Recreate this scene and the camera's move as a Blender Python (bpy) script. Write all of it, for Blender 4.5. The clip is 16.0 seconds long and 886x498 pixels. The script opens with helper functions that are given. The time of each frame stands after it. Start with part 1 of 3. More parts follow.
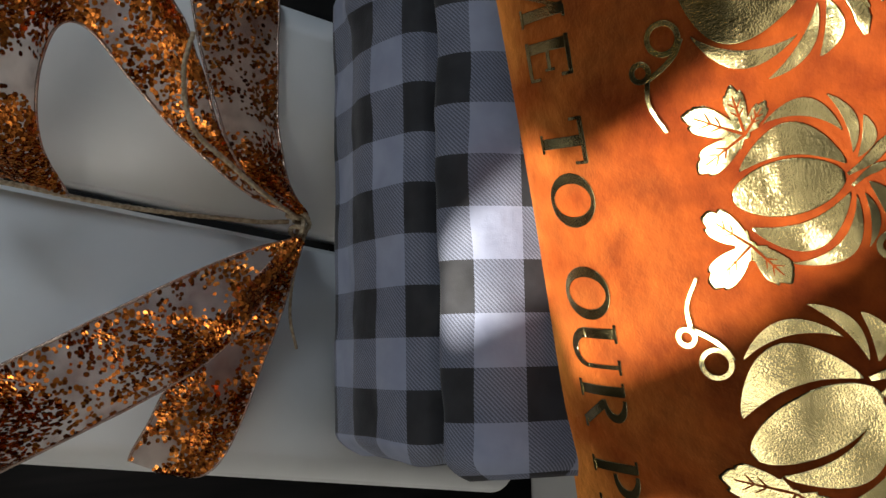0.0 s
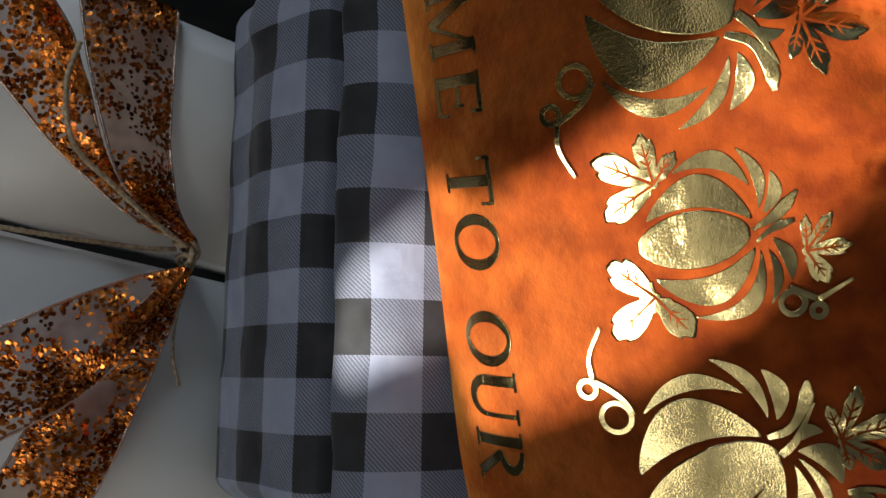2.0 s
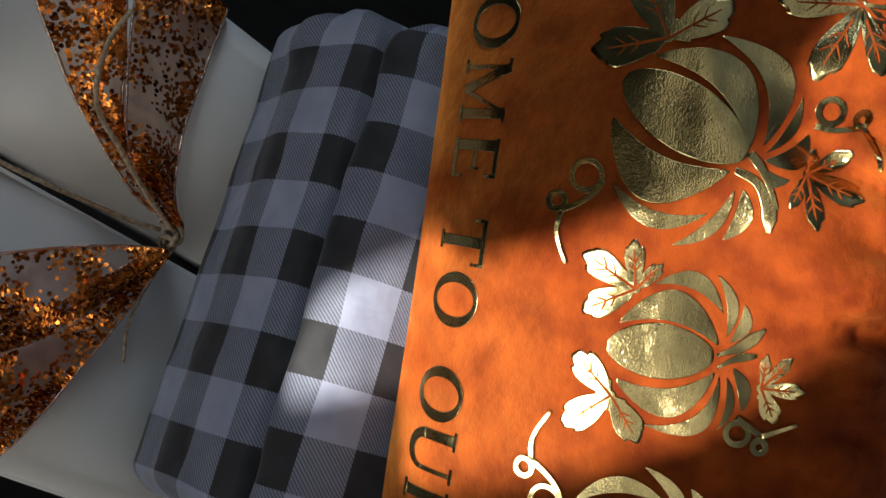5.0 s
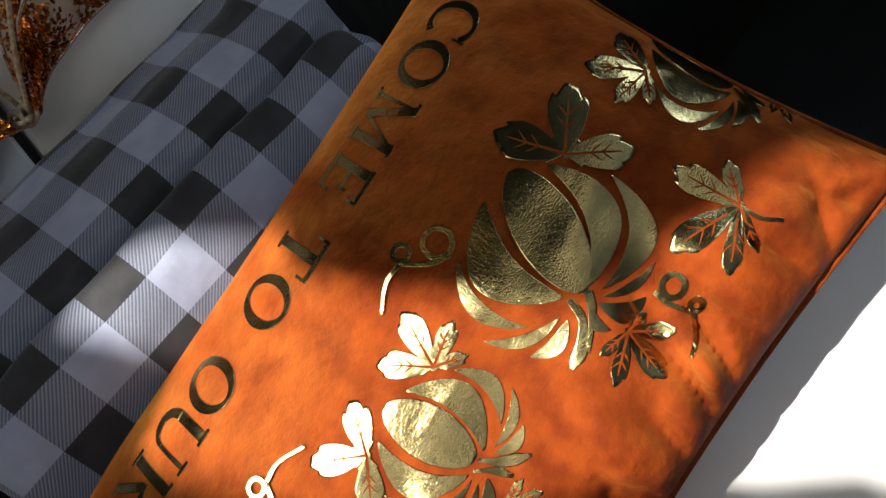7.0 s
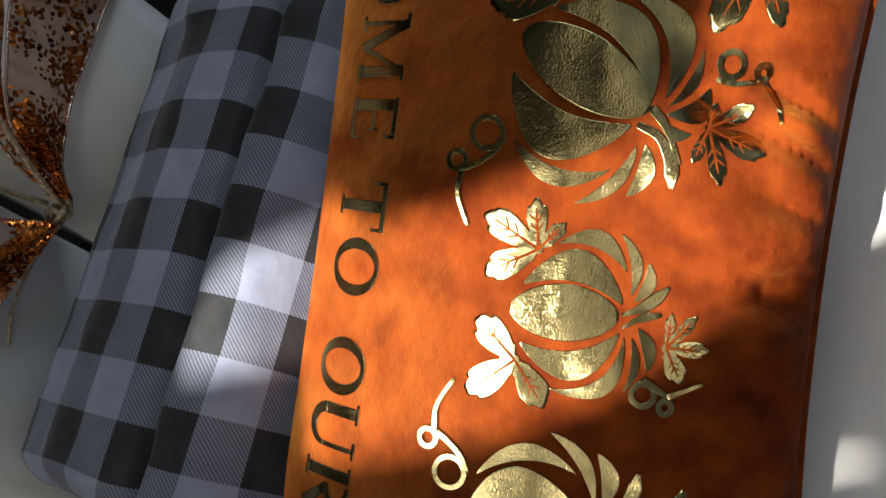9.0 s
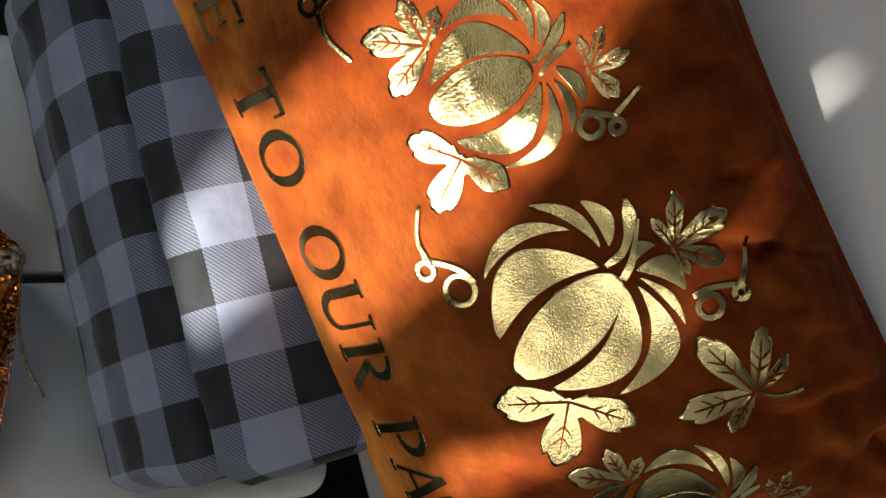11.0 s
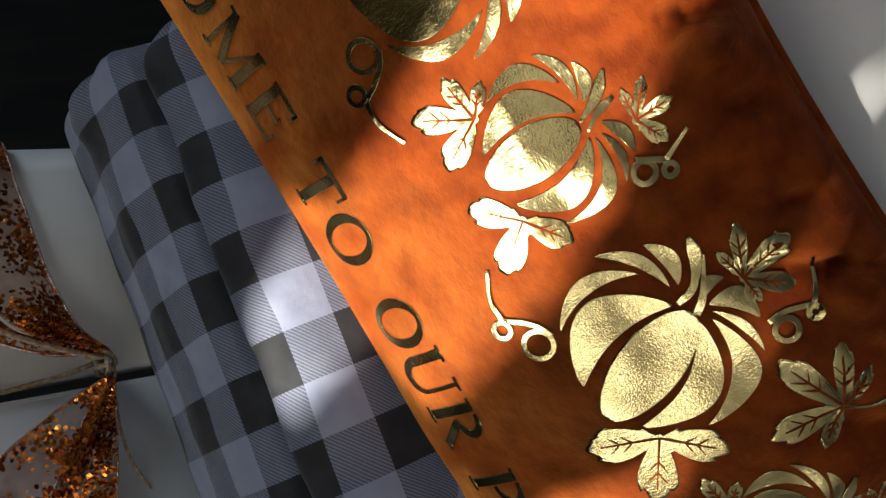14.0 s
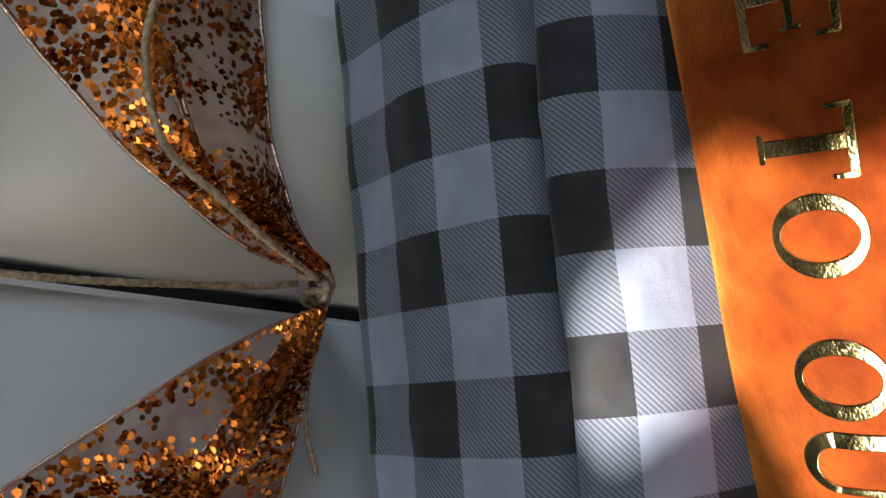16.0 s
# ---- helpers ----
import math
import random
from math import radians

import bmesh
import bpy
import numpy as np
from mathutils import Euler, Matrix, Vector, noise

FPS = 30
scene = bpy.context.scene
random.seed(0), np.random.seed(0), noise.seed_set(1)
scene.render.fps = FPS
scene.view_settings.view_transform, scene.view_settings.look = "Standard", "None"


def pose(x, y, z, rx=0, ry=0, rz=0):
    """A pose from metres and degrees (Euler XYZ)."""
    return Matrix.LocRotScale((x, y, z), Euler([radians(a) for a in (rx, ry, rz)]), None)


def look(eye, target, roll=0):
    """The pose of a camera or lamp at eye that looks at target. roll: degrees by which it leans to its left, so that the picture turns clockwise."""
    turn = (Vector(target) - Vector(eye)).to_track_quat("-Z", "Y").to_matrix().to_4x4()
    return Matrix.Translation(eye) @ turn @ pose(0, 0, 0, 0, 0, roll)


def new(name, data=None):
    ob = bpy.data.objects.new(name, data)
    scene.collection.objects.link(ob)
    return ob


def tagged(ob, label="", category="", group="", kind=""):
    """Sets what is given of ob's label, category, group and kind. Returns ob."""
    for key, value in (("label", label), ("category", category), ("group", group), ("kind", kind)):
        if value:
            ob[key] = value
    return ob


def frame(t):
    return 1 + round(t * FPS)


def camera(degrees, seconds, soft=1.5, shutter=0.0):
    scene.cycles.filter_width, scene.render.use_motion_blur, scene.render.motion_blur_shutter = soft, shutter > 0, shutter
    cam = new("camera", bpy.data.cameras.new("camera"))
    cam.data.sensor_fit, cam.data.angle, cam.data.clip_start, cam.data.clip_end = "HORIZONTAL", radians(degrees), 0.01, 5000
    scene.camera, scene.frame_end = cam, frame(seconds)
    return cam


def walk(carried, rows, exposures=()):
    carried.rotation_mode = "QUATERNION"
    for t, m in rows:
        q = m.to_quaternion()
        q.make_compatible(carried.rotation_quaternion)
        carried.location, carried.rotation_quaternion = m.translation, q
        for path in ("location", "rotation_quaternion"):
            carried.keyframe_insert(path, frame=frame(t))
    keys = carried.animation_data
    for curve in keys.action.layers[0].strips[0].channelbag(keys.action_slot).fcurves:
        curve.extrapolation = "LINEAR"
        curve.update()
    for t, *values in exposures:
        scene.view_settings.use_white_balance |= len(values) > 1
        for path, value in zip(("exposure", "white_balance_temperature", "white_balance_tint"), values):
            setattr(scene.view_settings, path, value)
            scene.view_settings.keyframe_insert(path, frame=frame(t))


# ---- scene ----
cam = camera(53.7, 16.0)
PATH = [
    (0, (0.082, 0.033, 1.069), (-0.145, 1.056, -0.635), 78.3),
    (0.5, (0.075, 0.048, 1.06), (-0.184, 1.118, -0.61), 77.8),
    (1, (0.079, 0.039, 1.053), (-0.197, 1.125, -0.604), 78.5),
    (1.5, (0.081, 0.036, 1.053), (-0.199, 1.13, -0.598), 78.7),
    (2, (0.074, 0.047, 1.051), (-0.221, 1.249, -0.52), 79.7),
    (2.5, (0.074, 0.046, 1.045), (-0.221, 1.312, -0.475), 81.1),
    (3, (0.073, 0.043, 1.045), (-0.222, 1.294, -0.488), 81.3),
    (3.5, (0.075, 0.034, 1.051), (-0.257, 1.262, -0.492), 80.3),
    (3.7, (0.073, 0.027, 1.061), (-0.26, 1.271, -0.469), 80.5),
    (5.8, (0.092, 0.034, 1.047), (-0.422, 1.316, -0.399), 101.4),
    (6, (0.082, 0.042, 1.049), (-0.421, 1.355, -0.373), 105.0),
    (6.5, (0.07, 0.043, 1.056), (-0.484, 1.388, -0.317), 109.9),
    (7, (0.067, 0.043, 1.063), (-0.543, 1.411, -0.262), 112.0),
    (7.5, (0.063, 0.044, 1.065), (-0.567, 1.41, -0.252), 111.7),
    (8, (0.073, 0.039, 1.054), (-0.532, 1.387, -0.294), 106.1),
    (8.5, (0.08, 0.046, 1.051), (-0.463, 1.395, -0.322), 97.6),
    (9, (0.093, 0.061, 1.051), (-0.387, 1.402, -0.353), 89.6),
    (9.5, (0.096, 0.071, 1.057), (-0.293, 1.423, -0.364), 82.4),
    (9.8, (0.1, 0.078, 1.063), (-0.236, 1.427, -0.374), 78.6),
    (10, (0.109, 0.086, 1.067), (-0.22, 1.427, -0.38), 76.0),
    (10.2, (0.114, 0.092, 1.068), (-0.183, 1.432, -0.386), 74.1),
    (12.3, (0.119, 0.111, 1.087), (-0.063, 1.392, -0.439), 60.5),
    (12.5, (0.122, 0.115, 1.09), (-0.053, 1.396, -0.437), 59.8),
    (13, (0.124, 0.118, 1.09), (-0.064, 1.396, -0.438), 58.8),
    (13.5, (0.105, 0.104, 1.086), (-0.133, 1.38, -0.435), 57.8),
    (13.6, (0.1, 0.102, 1.086), (-0.131, 1.383, -0.433), 58.1),
    (14, (0.089, 0.088, 1.083), (-0.181, 1.332, -0.459), 57.5),
    (14.4, (0.049, 0.061, 1.022), (-0.244, 1.251, -0.558), 59.9),
    (14.5, (0.04, 0.053, 0.998), (-0.247, 1.251, -0.578), 61.5),
    (15, (0.012, 0.045, 0.908), (-0.319, 1.224, -0.673), 66.2),
    (15.5, (0.028, 0.047, 0.855), (-0.22, 1.272, -0.706), 74.1),
    (16, (0.032, 0.045, 0.835), (-0.226, 1.327, -0.678), 76.2),
]
walk(cam, [(t, look(eye, target, roll)) for t, eye, target, roll in PATH], [(0.0, 0.25), (2.0, 0.12), (3.5, 0.1), (14.2, 0.1), (15.2, 0.52), (16.0, 0.55)])

# ---- world and light ----
SUN = Vector((0.47, -0.87, 0.11)).normalized()
world = bpy.data.worlds.new("sky")
scene.world = world
world.use_nodes = True
wn = world.node_tree
sky = wn.nodes.new("ShaderNodeTexSky")
sky.sky_type, sky.sun_disc = "NISHITA", False
sky.sun_elevation, sky.sun_rotation = math.asin(SUN.z), math.atan2(SUN.x, SUN.y)
wn.links.new(sky.outputs[0], wn.nodes["Background"].inputs[0])
wn.nodes["Background"].inputs[1].default_value = 0.1

sun = new("sun", bpy.data.lights.new("sun", "SUN"))
sun.data.energy, sun.data.angle, sun.data.color = 12.5, radians(0.55), (1.0, 0.93, 0.82)
sun.matrix_world = look(SUN * 6, (0, 0, 0))


def area_lamp(name, place, target, w, h, power, colour):
    """An area lamp that stands in for skylight at an opening."""
    lamp = new(name, bpy.data.lights.new(name, "AREA"))
    lamp.data.shape, lamp.data.size, lamp.data.size_y = "RECTANGLE", w, h
    lamp.data.energy, lamp.data.color = power, colour
    lamp.matrix_world = look(place, target)
    return lamp


# added inside the room, in front of the closed panel, as the window's brightness
area_lamp("skylight_south", (2.32, -1.66, 1.28), (2.32, 0.4, 1.28), 0.9, 1.2, 20.0, (1.0, 0.96, 0.90))
# cool fill added from the west, no source known there
area_lamp("fill_west", (-1.93, -1.0, 1.6), (-0.9, -1.0, 1.5), 0.8, 1.0, 13.0, (0.74, 0.86, 1.0))

# ---- materials ----


def material(name, base, rough=0.6, metal=0.0, sheen=0.0, coat=0.0):
    m = bpy.data.materials.new(name)
    m.use_nodes = True
    b = m.node_tree.nodes["Principled BSDF"]
    b.inputs["Base Color"].default_value = (*base, 1)
    b.inputs["Roughness"].default_value = rough
    b.inputs["Metallic"].default_value = metal
    b.inputs["Sheen Weight"].default_value = sheen
    b.inputs["Coat Weight"].default_value = coat
    return m


def node(m, kind, **values):
    n = m.node_tree.nodes.new(kind)
    for key, value in values.items():
        n.inputs[key].default_value = value
    return n


def link(m, a, b):
    m.node_tree.links.new(a, b)


def bsdf(m):
    return m.node_tree.nodes["Principled BSDF"]


def coords(m, kind="Object"):
    return node(m, "ShaderNodeTexCoord").outputs[kind]


def mottle(m, low, high, scale, detail=4.0, to="Base Color", stretch=None, at=(0.35, 0.65)):
    """Colour that wanders between two shades at one scale."""
    tex = node(m, "ShaderNodeTexNoise", Scale=scale, Detail=detail)
    src = coords(m)
    if stretch:
        mp = node(m, "ShaderNodeMapping", Scale=stretch)
        link(m, src, mp.inputs[0])
        src = mp.outputs[0]
    link(m, src, tex.inputs["Vector"])
    ramp = node(m, "ShaderNodeValToRGB")
    ramp.color_ramp.elements[0].position, ramp.color_ramp.elements[1].position = at
    ramp.color_ramp.elements[0].color, ramp.color_ramp.elements[1].color = (*low, 1), (*high, 1)
    link(m, tex.outputs["Fac"], ramp.inputs[0])
    if to:
        link(m, ramp.outputs[0], bsdf(m).inputs[to])
    return ramp


def relief(m, scale, strength, distance, detail=3.0, stretch=None, prior=None):
    tex = node(m, "ShaderNodeTexNoise", Scale=scale, Detail=detail)
    src = coords(m)
    if stretch:
        mp = node(m, "ShaderNodeMapping", Scale=stretch)
        link(m, src, mp.inputs[0])
        src = mp.outputs[0]
    link(m, src, tex.inputs["Vector"])
    bump = node(m, "ShaderNodeBump", Strength=strength, Distance=distance)
    link(m, tex.outputs["Fac"], bump.inputs["Height"])
    if prior:
        link(m, prior.outputs[0], bump.inputs["Normal"])
    link(m, bump.outputs[0], bsdf(m).inputs["Normal"])
    return bump


# burnt-orange velvet: its pile lies down towards the pillow's lower edge, so its sheen leans that way
velvet = material("orange_velvet", (0.6, 0.12, 0.02), 0.85)
nap = mottle(velvet, (0.092, 0.0115, 0.0011), (0.180, 0.031, 0.0032), 55, 9)
bsdf(velvet).inputs["Specular IOR Level"].default_value = 0.1
fine = relief(velvet, 900, 0.4, 0.0006)
brushed = relief(velvet, 38, 0.7, 0.006, 6, prior=fine)
pile = node(velvet, "ShaderNodeVectorMath")
pile.operation = "ADD"
link(velvet, brushed.outputs[0], pile.inputs[0])
pile.inputs[1].default_value = (0.04, -0.50, -0.75)
straight = node(velvet, "ShaderNodeVectorMath")
straight.operation = "NORMALIZE"
link(velvet, pile.outputs[0], straight.inputs[0])
fuzz = node(velvet, "ShaderNodeBsdfSheen", Roughness=0.47)
stroked = mottle(velvet, (0.36, 0.090, 0.016), (0.98, 0.38, 0.072), 24, 7, to="", stretch=(1, 0.55, 1), at=(0.3, 0.66))
link(velvet, stroked.outputs[0], fuzz.inputs["Color"])
link(velvet, straight.outputs[0], fuzz.inputs["Normal"])
both_ways = node(velvet, "ShaderNodeAddShader")
link(velvet, bsdf(velvet).outputs[0], both_ways.inputs[0])
link(velvet, fuzz.outputs[0], both_ways.inputs[1])
link(velvet, both_ways.outputs[0], velvet.node_tree.nodes["Material Output"].inputs[0])

# pale gold foil, crinkled like fine leather
foil = material("gold_foil", (0.6, 0.5, 0.24), 0.3, 1.0)
mottle(foil, (0.40, 0.33, 0.15), (0.54, 0.45, 0.215), 60)
mottle(foil, (0.10, 0.10, 0.10), (0.17, 0.17, 0.17), 140, to="Roughness")
crinkle = relief(foil, 1000, 0.34, 0.0005, 3)
relief(foil, 400, 0.17, 0.0009, 3, (1.4, 0.6, 1), prior=crinkle)

# white satin paint
paint = material("white_paint", (0.78, 0.79, 0.78), 0.4)
mottle(paint, (0.70, 0.71, 0.70), (0.80, 0.81, 0.80), 9, 6)
relief(paint, 120, 0.08, 0.001, 3, (1, 0.2, 1))
lacquer = material("white_lacquer", (0.61, 0.62, 0.62), 0.22, coat=0.3)
mottle(lacquer, (0.63, 0.64, 0.65), (0.69, 0.70, 0.70), 5, 5)
relief(lacquer, 7, 0.12, 0.004)
side_white = material("board_edge_white", (0.72, 0.73, 0.71), 0.5)
relief(side_white, 80, 0.1, 0.001)

# jute twine
jute = material("jute_twine", (0.42, 0.33, 0.21), 0.9)
mottle(jute, (0.28, 0.20, 0.12), (0.55, 0.45, 0.31), 350)
relief(jute, 700, 0.8, 0.001, 3, (1, 1, 1))

# ribbon: sheer organza, copper wire edge, copper glitter discs
sheer = bpy.data.materials.new("sheer_organza")
sheer.use_nodes = True
sb = bsdf(sheer)
sb.inputs["Base Color"].default_value = (0.26, 0.075, 0.03, 1)
sb.inputs["Roughness"].default_value = 0.35
clear = node(sheer, "ShaderNodeBsdfTransparent")
clear.inputs[0].default_value = (0.93, 0.84, 0.78, 1)
blend = node(sheer, "ShaderNodeMixShader")
wv = node(sheer, "ShaderNodeTexNoise", Scale=45, Detail=3)
link(sheer, coords(sheer), wv.inputs["Vector"])
amount = node(sheer, "ShaderNodeMapRange")
for key, value in (("From Min", 0.35), ("From Max", 0.7), ("To Min", 0.16), ("To Max", 0.6)):
    amount.inputs[key].default_value = value
link(sheer, wv.outputs["Fac"], amount.inputs[0])
link(sheer, amount.outputs[0], blend.inputs[0])
link(sheer, clear.outputs[0], blend.inputs[1])
link(sheer, sb.outputs[0], blend.inputs[2])
link(sheer, blend.outputs[0], sheer.node_tree.nodes["Material Output"].inputs[0])

glitter = material("copper_glitter", (0.80, 0.30, 0.07), 0.26, 1.0)
isle = node(glitter, "ShaderNodeNewGeometry")
shade = node(glitter, "ShaderNodeValToRGB")
shade.color_ramp.elements[0].color, shade.color_ramp.elements[1].color = (0.16, 0.03, 0.008, 1), (1.0, 0.33, 0.06, 1)
link(glitter, isle.outputs["Random Per Island"], shade.inputs[0])
link(glitter, shade.outputs[0], bsdf(glitter).inputs["Base Color"])
copper = material("copper_wire", (0.72, 0.52, 0.42), 0.25, 1.0)
relief(copper, 1500, 0.6, 0.0006)

# buffalo check: dark, twill-striped and light squares
plaid = material("buffalo_check", (0.5, 0.5, 0.5), 0.75, sheen=0.15)
uv = node(plaid, "ShaderNodeSeparateXYZ")
link(plaid, coords(plaid, "UV"), uv.inputs[0])


def calc(m, op, a, b=0.0, c=0.0):
    n = node(m, "ShaderNodeMath")
    n.operation = op
    for k, v in enumerate((a, b, c)):
        if isinstance(v, (int, float)):
            n.inputs[k].default_value = v
        else:
            link(m, v, n.inputs[k])
    return n.outputs[0]


def parity(m, v):
    return calc(m, "LESS_THAN", calc(m, "FRACT", calc(m, "MULTIPLY", v, 0.5)), 0.5)


du, dv = parity(plaid, uv.outputs[0]), parity(plaid, uv.outputs[1])
both = calc(plaid, "MULTIPLY", du, dv)
one = calc(plaid, "ABSOLUTE", calc(plaid, "SUBTRACT", du, dv))
twill = calc(plaid, "FRACT", calc(plaid, "MULTIPLY", calc(plaid, "SUBTRACT", uv.outputs[0], uv.outputs[1]), 12.0))
twill = calc(plaid, "LESS_THAN", twill, 0.52)
dark = calc(plaid, "ADD", both, calc(plaid, "MULTIPLY", one, calc(plaid, "MULTIPLY_ADD", twill, 0.38, 0.32)), 0.0)
cloth = node(plaid, "ShaderNodeMix")
cloth.data_type = "RGBA"
link(plaid, dark, cloth.inputs[0])
light_c = mottle(plaid, (0.235, 0.268, 0.375), (0.295, 0.328, 0.44), 40, to="")
dark_c = mottle(plaid, (0.008, 0.009, 0.012), (0.018, 0.0195, 0.025), 60, to="")
link(plaid, light_c.outputs[0], cloth.inputs[6])
link(plaid, dark_c.outputs[0], cloth.inputs[7])
link(plaid, cloth.outputs[2], bsdf(plaid).inputs["Base Color"])
weave = relief(plaid, 1100, 0.3, 0.0005)
relief(plaid, 30, 0.35, 0.006, 3, prior=weave)

dark_wood = material("dark_floorboards", (0.03, 0.025, 0.022), 0.9)
mottle(dark_wood, (0.007, 0.006, 0.0055), (0.02, 0.017, 0.015), 6, 6, stretch=(8, 1, 1))
charcoal = material("charcoal_wall", (0.06, 0.062, 0.058), 0.85)
mottle(charcoal, (0.05, 0.053, 0.049), (0.07, 0.073, 0.068), 3)
relief(charcoal, 90, 0.15, 0.002)
plaster = material("plaster_ceiling", (0.5, 0.5, 0.49), 0.9)
mottle(plaster, (0.45, 0.45, 0.44), (0.54, 0.54, 0.53), 4)
linen = material("blocker_linen", (0.25, 0.22, 0.19), 0.9)
mottle(linen, (0.2, 0.18, 0.15), (0.3, 0.27, 0.23), 30)
metal_grey = material("rod_metal", (0.3, 0.3, 0.3), 0.4, 1.0)

# ---- building helpers ----


def mesh_of(bm, name, mat, smooth=True):
    data = bpy.data.meshes.new(name)
    bm.to_mesh(data)
    bm.free()
    data.materials.append(mat)
    for p in data.polygons:
        p.use_smooth = smooth
    return data


def part(name, bm, mat, parent=None, label="", smooth=True):
    ob = new(name, mesh_of(bm, name, mat, smooth))
    if parent:
        ob.parent = parent
    return tagged(ob, label)


def thing(name, m, label, category, group="", kind=""):
    ob = new(name)
    ob.empty_display_size = 0.05
    ob.matrix_world = m
    return tagged(ob, label, category, group, kind)


def box(bm, x0, x1, y0, y1, z0, z1, bevel=0.0):
    made = bmesh.ops.create_cube(bm, size=1.0)["verts"]
    bmesh.ops.scale(bm, vec=(x1 - x0, y1 - y0, z1 - z0), verts=made)
    bmesh.ops.translate(bm, vec=((x0 + x1) / 2, (y0 + y1) / 2, (z0 + z1) / 2), verts=made)
    if bevel:
        edges = list({e for v in made for e in v.link_edges})
        bmesh.ops.bevel(bm, geom=edges, offset=bevel, segments=3, affect="EDGES", profile=0.5)
    return bm


def boxed(*a, bevel=0.0):
    return box(bmesh.new(), *a, bevel=bevel)


def grid(points, closed_u=False, caps=False, bm=None):
    """A sheet of quads over rows of points."""
    bm = bm or bmesh.new()
    rows = [[bm.verts.new(p) for p in row] for row in points]
    for a, b in zip(rows, rows[1:]):
        n = len(a)
        for k in range(n if closed_u else n - 1):
            bm.faces.new((a[k], a[(k + 1) % n], b[(k + 1) % n], b[k]))
    if caps:
        bm.faces.new(rows[0][::-1])
        bm.faces.new(rows[-1])
    return bm


def spline(points, n):
    """n points along a smooth curve through a few."""
    p = [Vector(q) for q in points]
    p = [p[0] * 2 - p[1], *p, p[-1] * 2 - p[-2]]
    out = []
    for k in range(n):
        t = k / (n - 1) * (len(p) - 3)
        i = min(int(t), len(p) - 4)
        t -= i
        a, b, c, d = p[i:i + 4]
        out.append(0.5 * (2 * b + (c - a) * t + (2 * a - 5 * b + 4 * c - d) * t * t + (3 * b - a - 3 * c + d) * t ** 3))
    return out


def tube(path, radius, sides=8, bm=None, ply=0, turns=0.0, closed=False):
    """A round cord along a path; ply: strands twisted round it, which swell its section."""
    rows, side = [], None
    n = len(path)
    for k, p in enumerate(path):
        ahead = (path[(k + 1) % n] if closed else path[min(k + 1, n - 1)]) - (path[k - 1] if closed else path[max(k - 1, 0)])
        ahead.normalize()
        side = (side or ahead.orthogonal())
        side = (side - ahead * side.dot(ahead)).normalized()
        up = ahead.cross(side)
        row = []
        for j in range(sides):
            a = 2 * math.pi * j / sides
            r = radius * (1 + 0.28 * math.cos(ply * (a + turns * k / n * 6.283))) if ply else radius
            row.append(p + (side * math.cos(a) + up * math.sin(a)) * r)
        rows.append(row)
    if closed:
        rows.append(rows[0])
    return grid(rows, True, not closed, bm)


# ---- the room ----
part("floor", boxed(-2.2, 3.4, -1.95, 1.6, -0.06, -0.002), dark_wood, None)
tagged(bpy.data.objects["floor"], "very dark stained wooden floorboards in shade", "floor", kind="structure")


def wall(name, *a, mat=charcoal, label="dark charcoal painted wall in shade"):
    return tagged(part(name, boxed(*a), mat, None), label, "wall", kind="structure")


wall("wall_north", -2.2, 3.4, 1.5, 1.6, 0, 2.5)
# south wall with the window, covered by the added sun-blocking panels
wall("wall_south", -2.2, 0.75, -1.9, -1.8, 0, 2.5)
wall("wall_south_right", 2.86, 3.4, -1.9, -1.8, 0, 2.5)
wall("wall_south_sill", 0.75, 2.86, -1.9, -1.8, 0, 0.5)
wall("wall_south_head", 0.75, 2.86, -1.9, -1.8, 2.0, 2.5)
# unseen east wall, made pale so the right-hand foil mirrors something bright
wall("wall_east", 3.2, 3.3, -1.8, 1.5, 0, 2.5, mat=plaster, label="unseen off-white wall added to brighten the foil's reflections")
# west wall, with an unseen window opening added for the fill lamp
wall("wall_west", -2.1, -2.0, -0.55, 1.5, 0, 2.5)
wall("wall_west_far", -2.1, -2.0, -1.8, -1.45, 0, 2.5)
wall("wall_west_sill", -2.1, -2.0, -1.45, -0.55, 0, 1.05)
wall("wall_west_head", -2.1, -2.0, -1.45, -0.55, 2.15, 2.5)
tagged(part("ceiling", boxed(-2.2, 3.4, -1.95, 1.6, 2.5, 2.56), plaster, None), "plain off-white plaster ceiling", "ceiling", kind="structure")


def curtain(name, left, right, label):
    """An unseen hanging panel that blocks the sun, cut to shape its patches: x of each edge at heights from the sill to
    the rod.
    """
    zs = np.linspace(0.44, 2.10, 300)
    rows = []
    for z in zs:
        a, b = np.interp(z - 0.016, *left) + 0.016, np.interp(z - 0.016, *right) + 0.018
        rows.append([Vector((a + (b - a) * k / 40, -1.7 + 0.012 * math.sin(k * 1.9) * min(1, (b - a) * 4) * min(1, 5 * min(k, 40 - k) / 40), z)) for k in range(41)])
    return tagged(part(name, grid(rows), linen, None), label, "curtain", "curtains at the window")


# slit edges, traced back along the sun from the lit patches
SLIT_L = ([0.440, 0.825, 0.836, 0.872, 0.908, 0.929, 0.981, 1.021, 1.076, 1.105, 1.124, 1.248, 1.262, 2.100], [1.14, 1.134, 1.085, 1.057, 1.043, 1.067, 1.058, 1.044, 1.02, 0.952, 0.887, 0.867, 1.067, 1.072])
SLIT_R = ([0.440, 0.825, 0.841, 0.860, 0.884, 0.899, 1.000, 1.057, 1.108, 1.150, 1.198, 2.100], [1.14, 1.135, 1.154, 1.152, 1.162, 1.212, 1.193, 1.172, 1.128, 1.111, 1.077, 1.072])
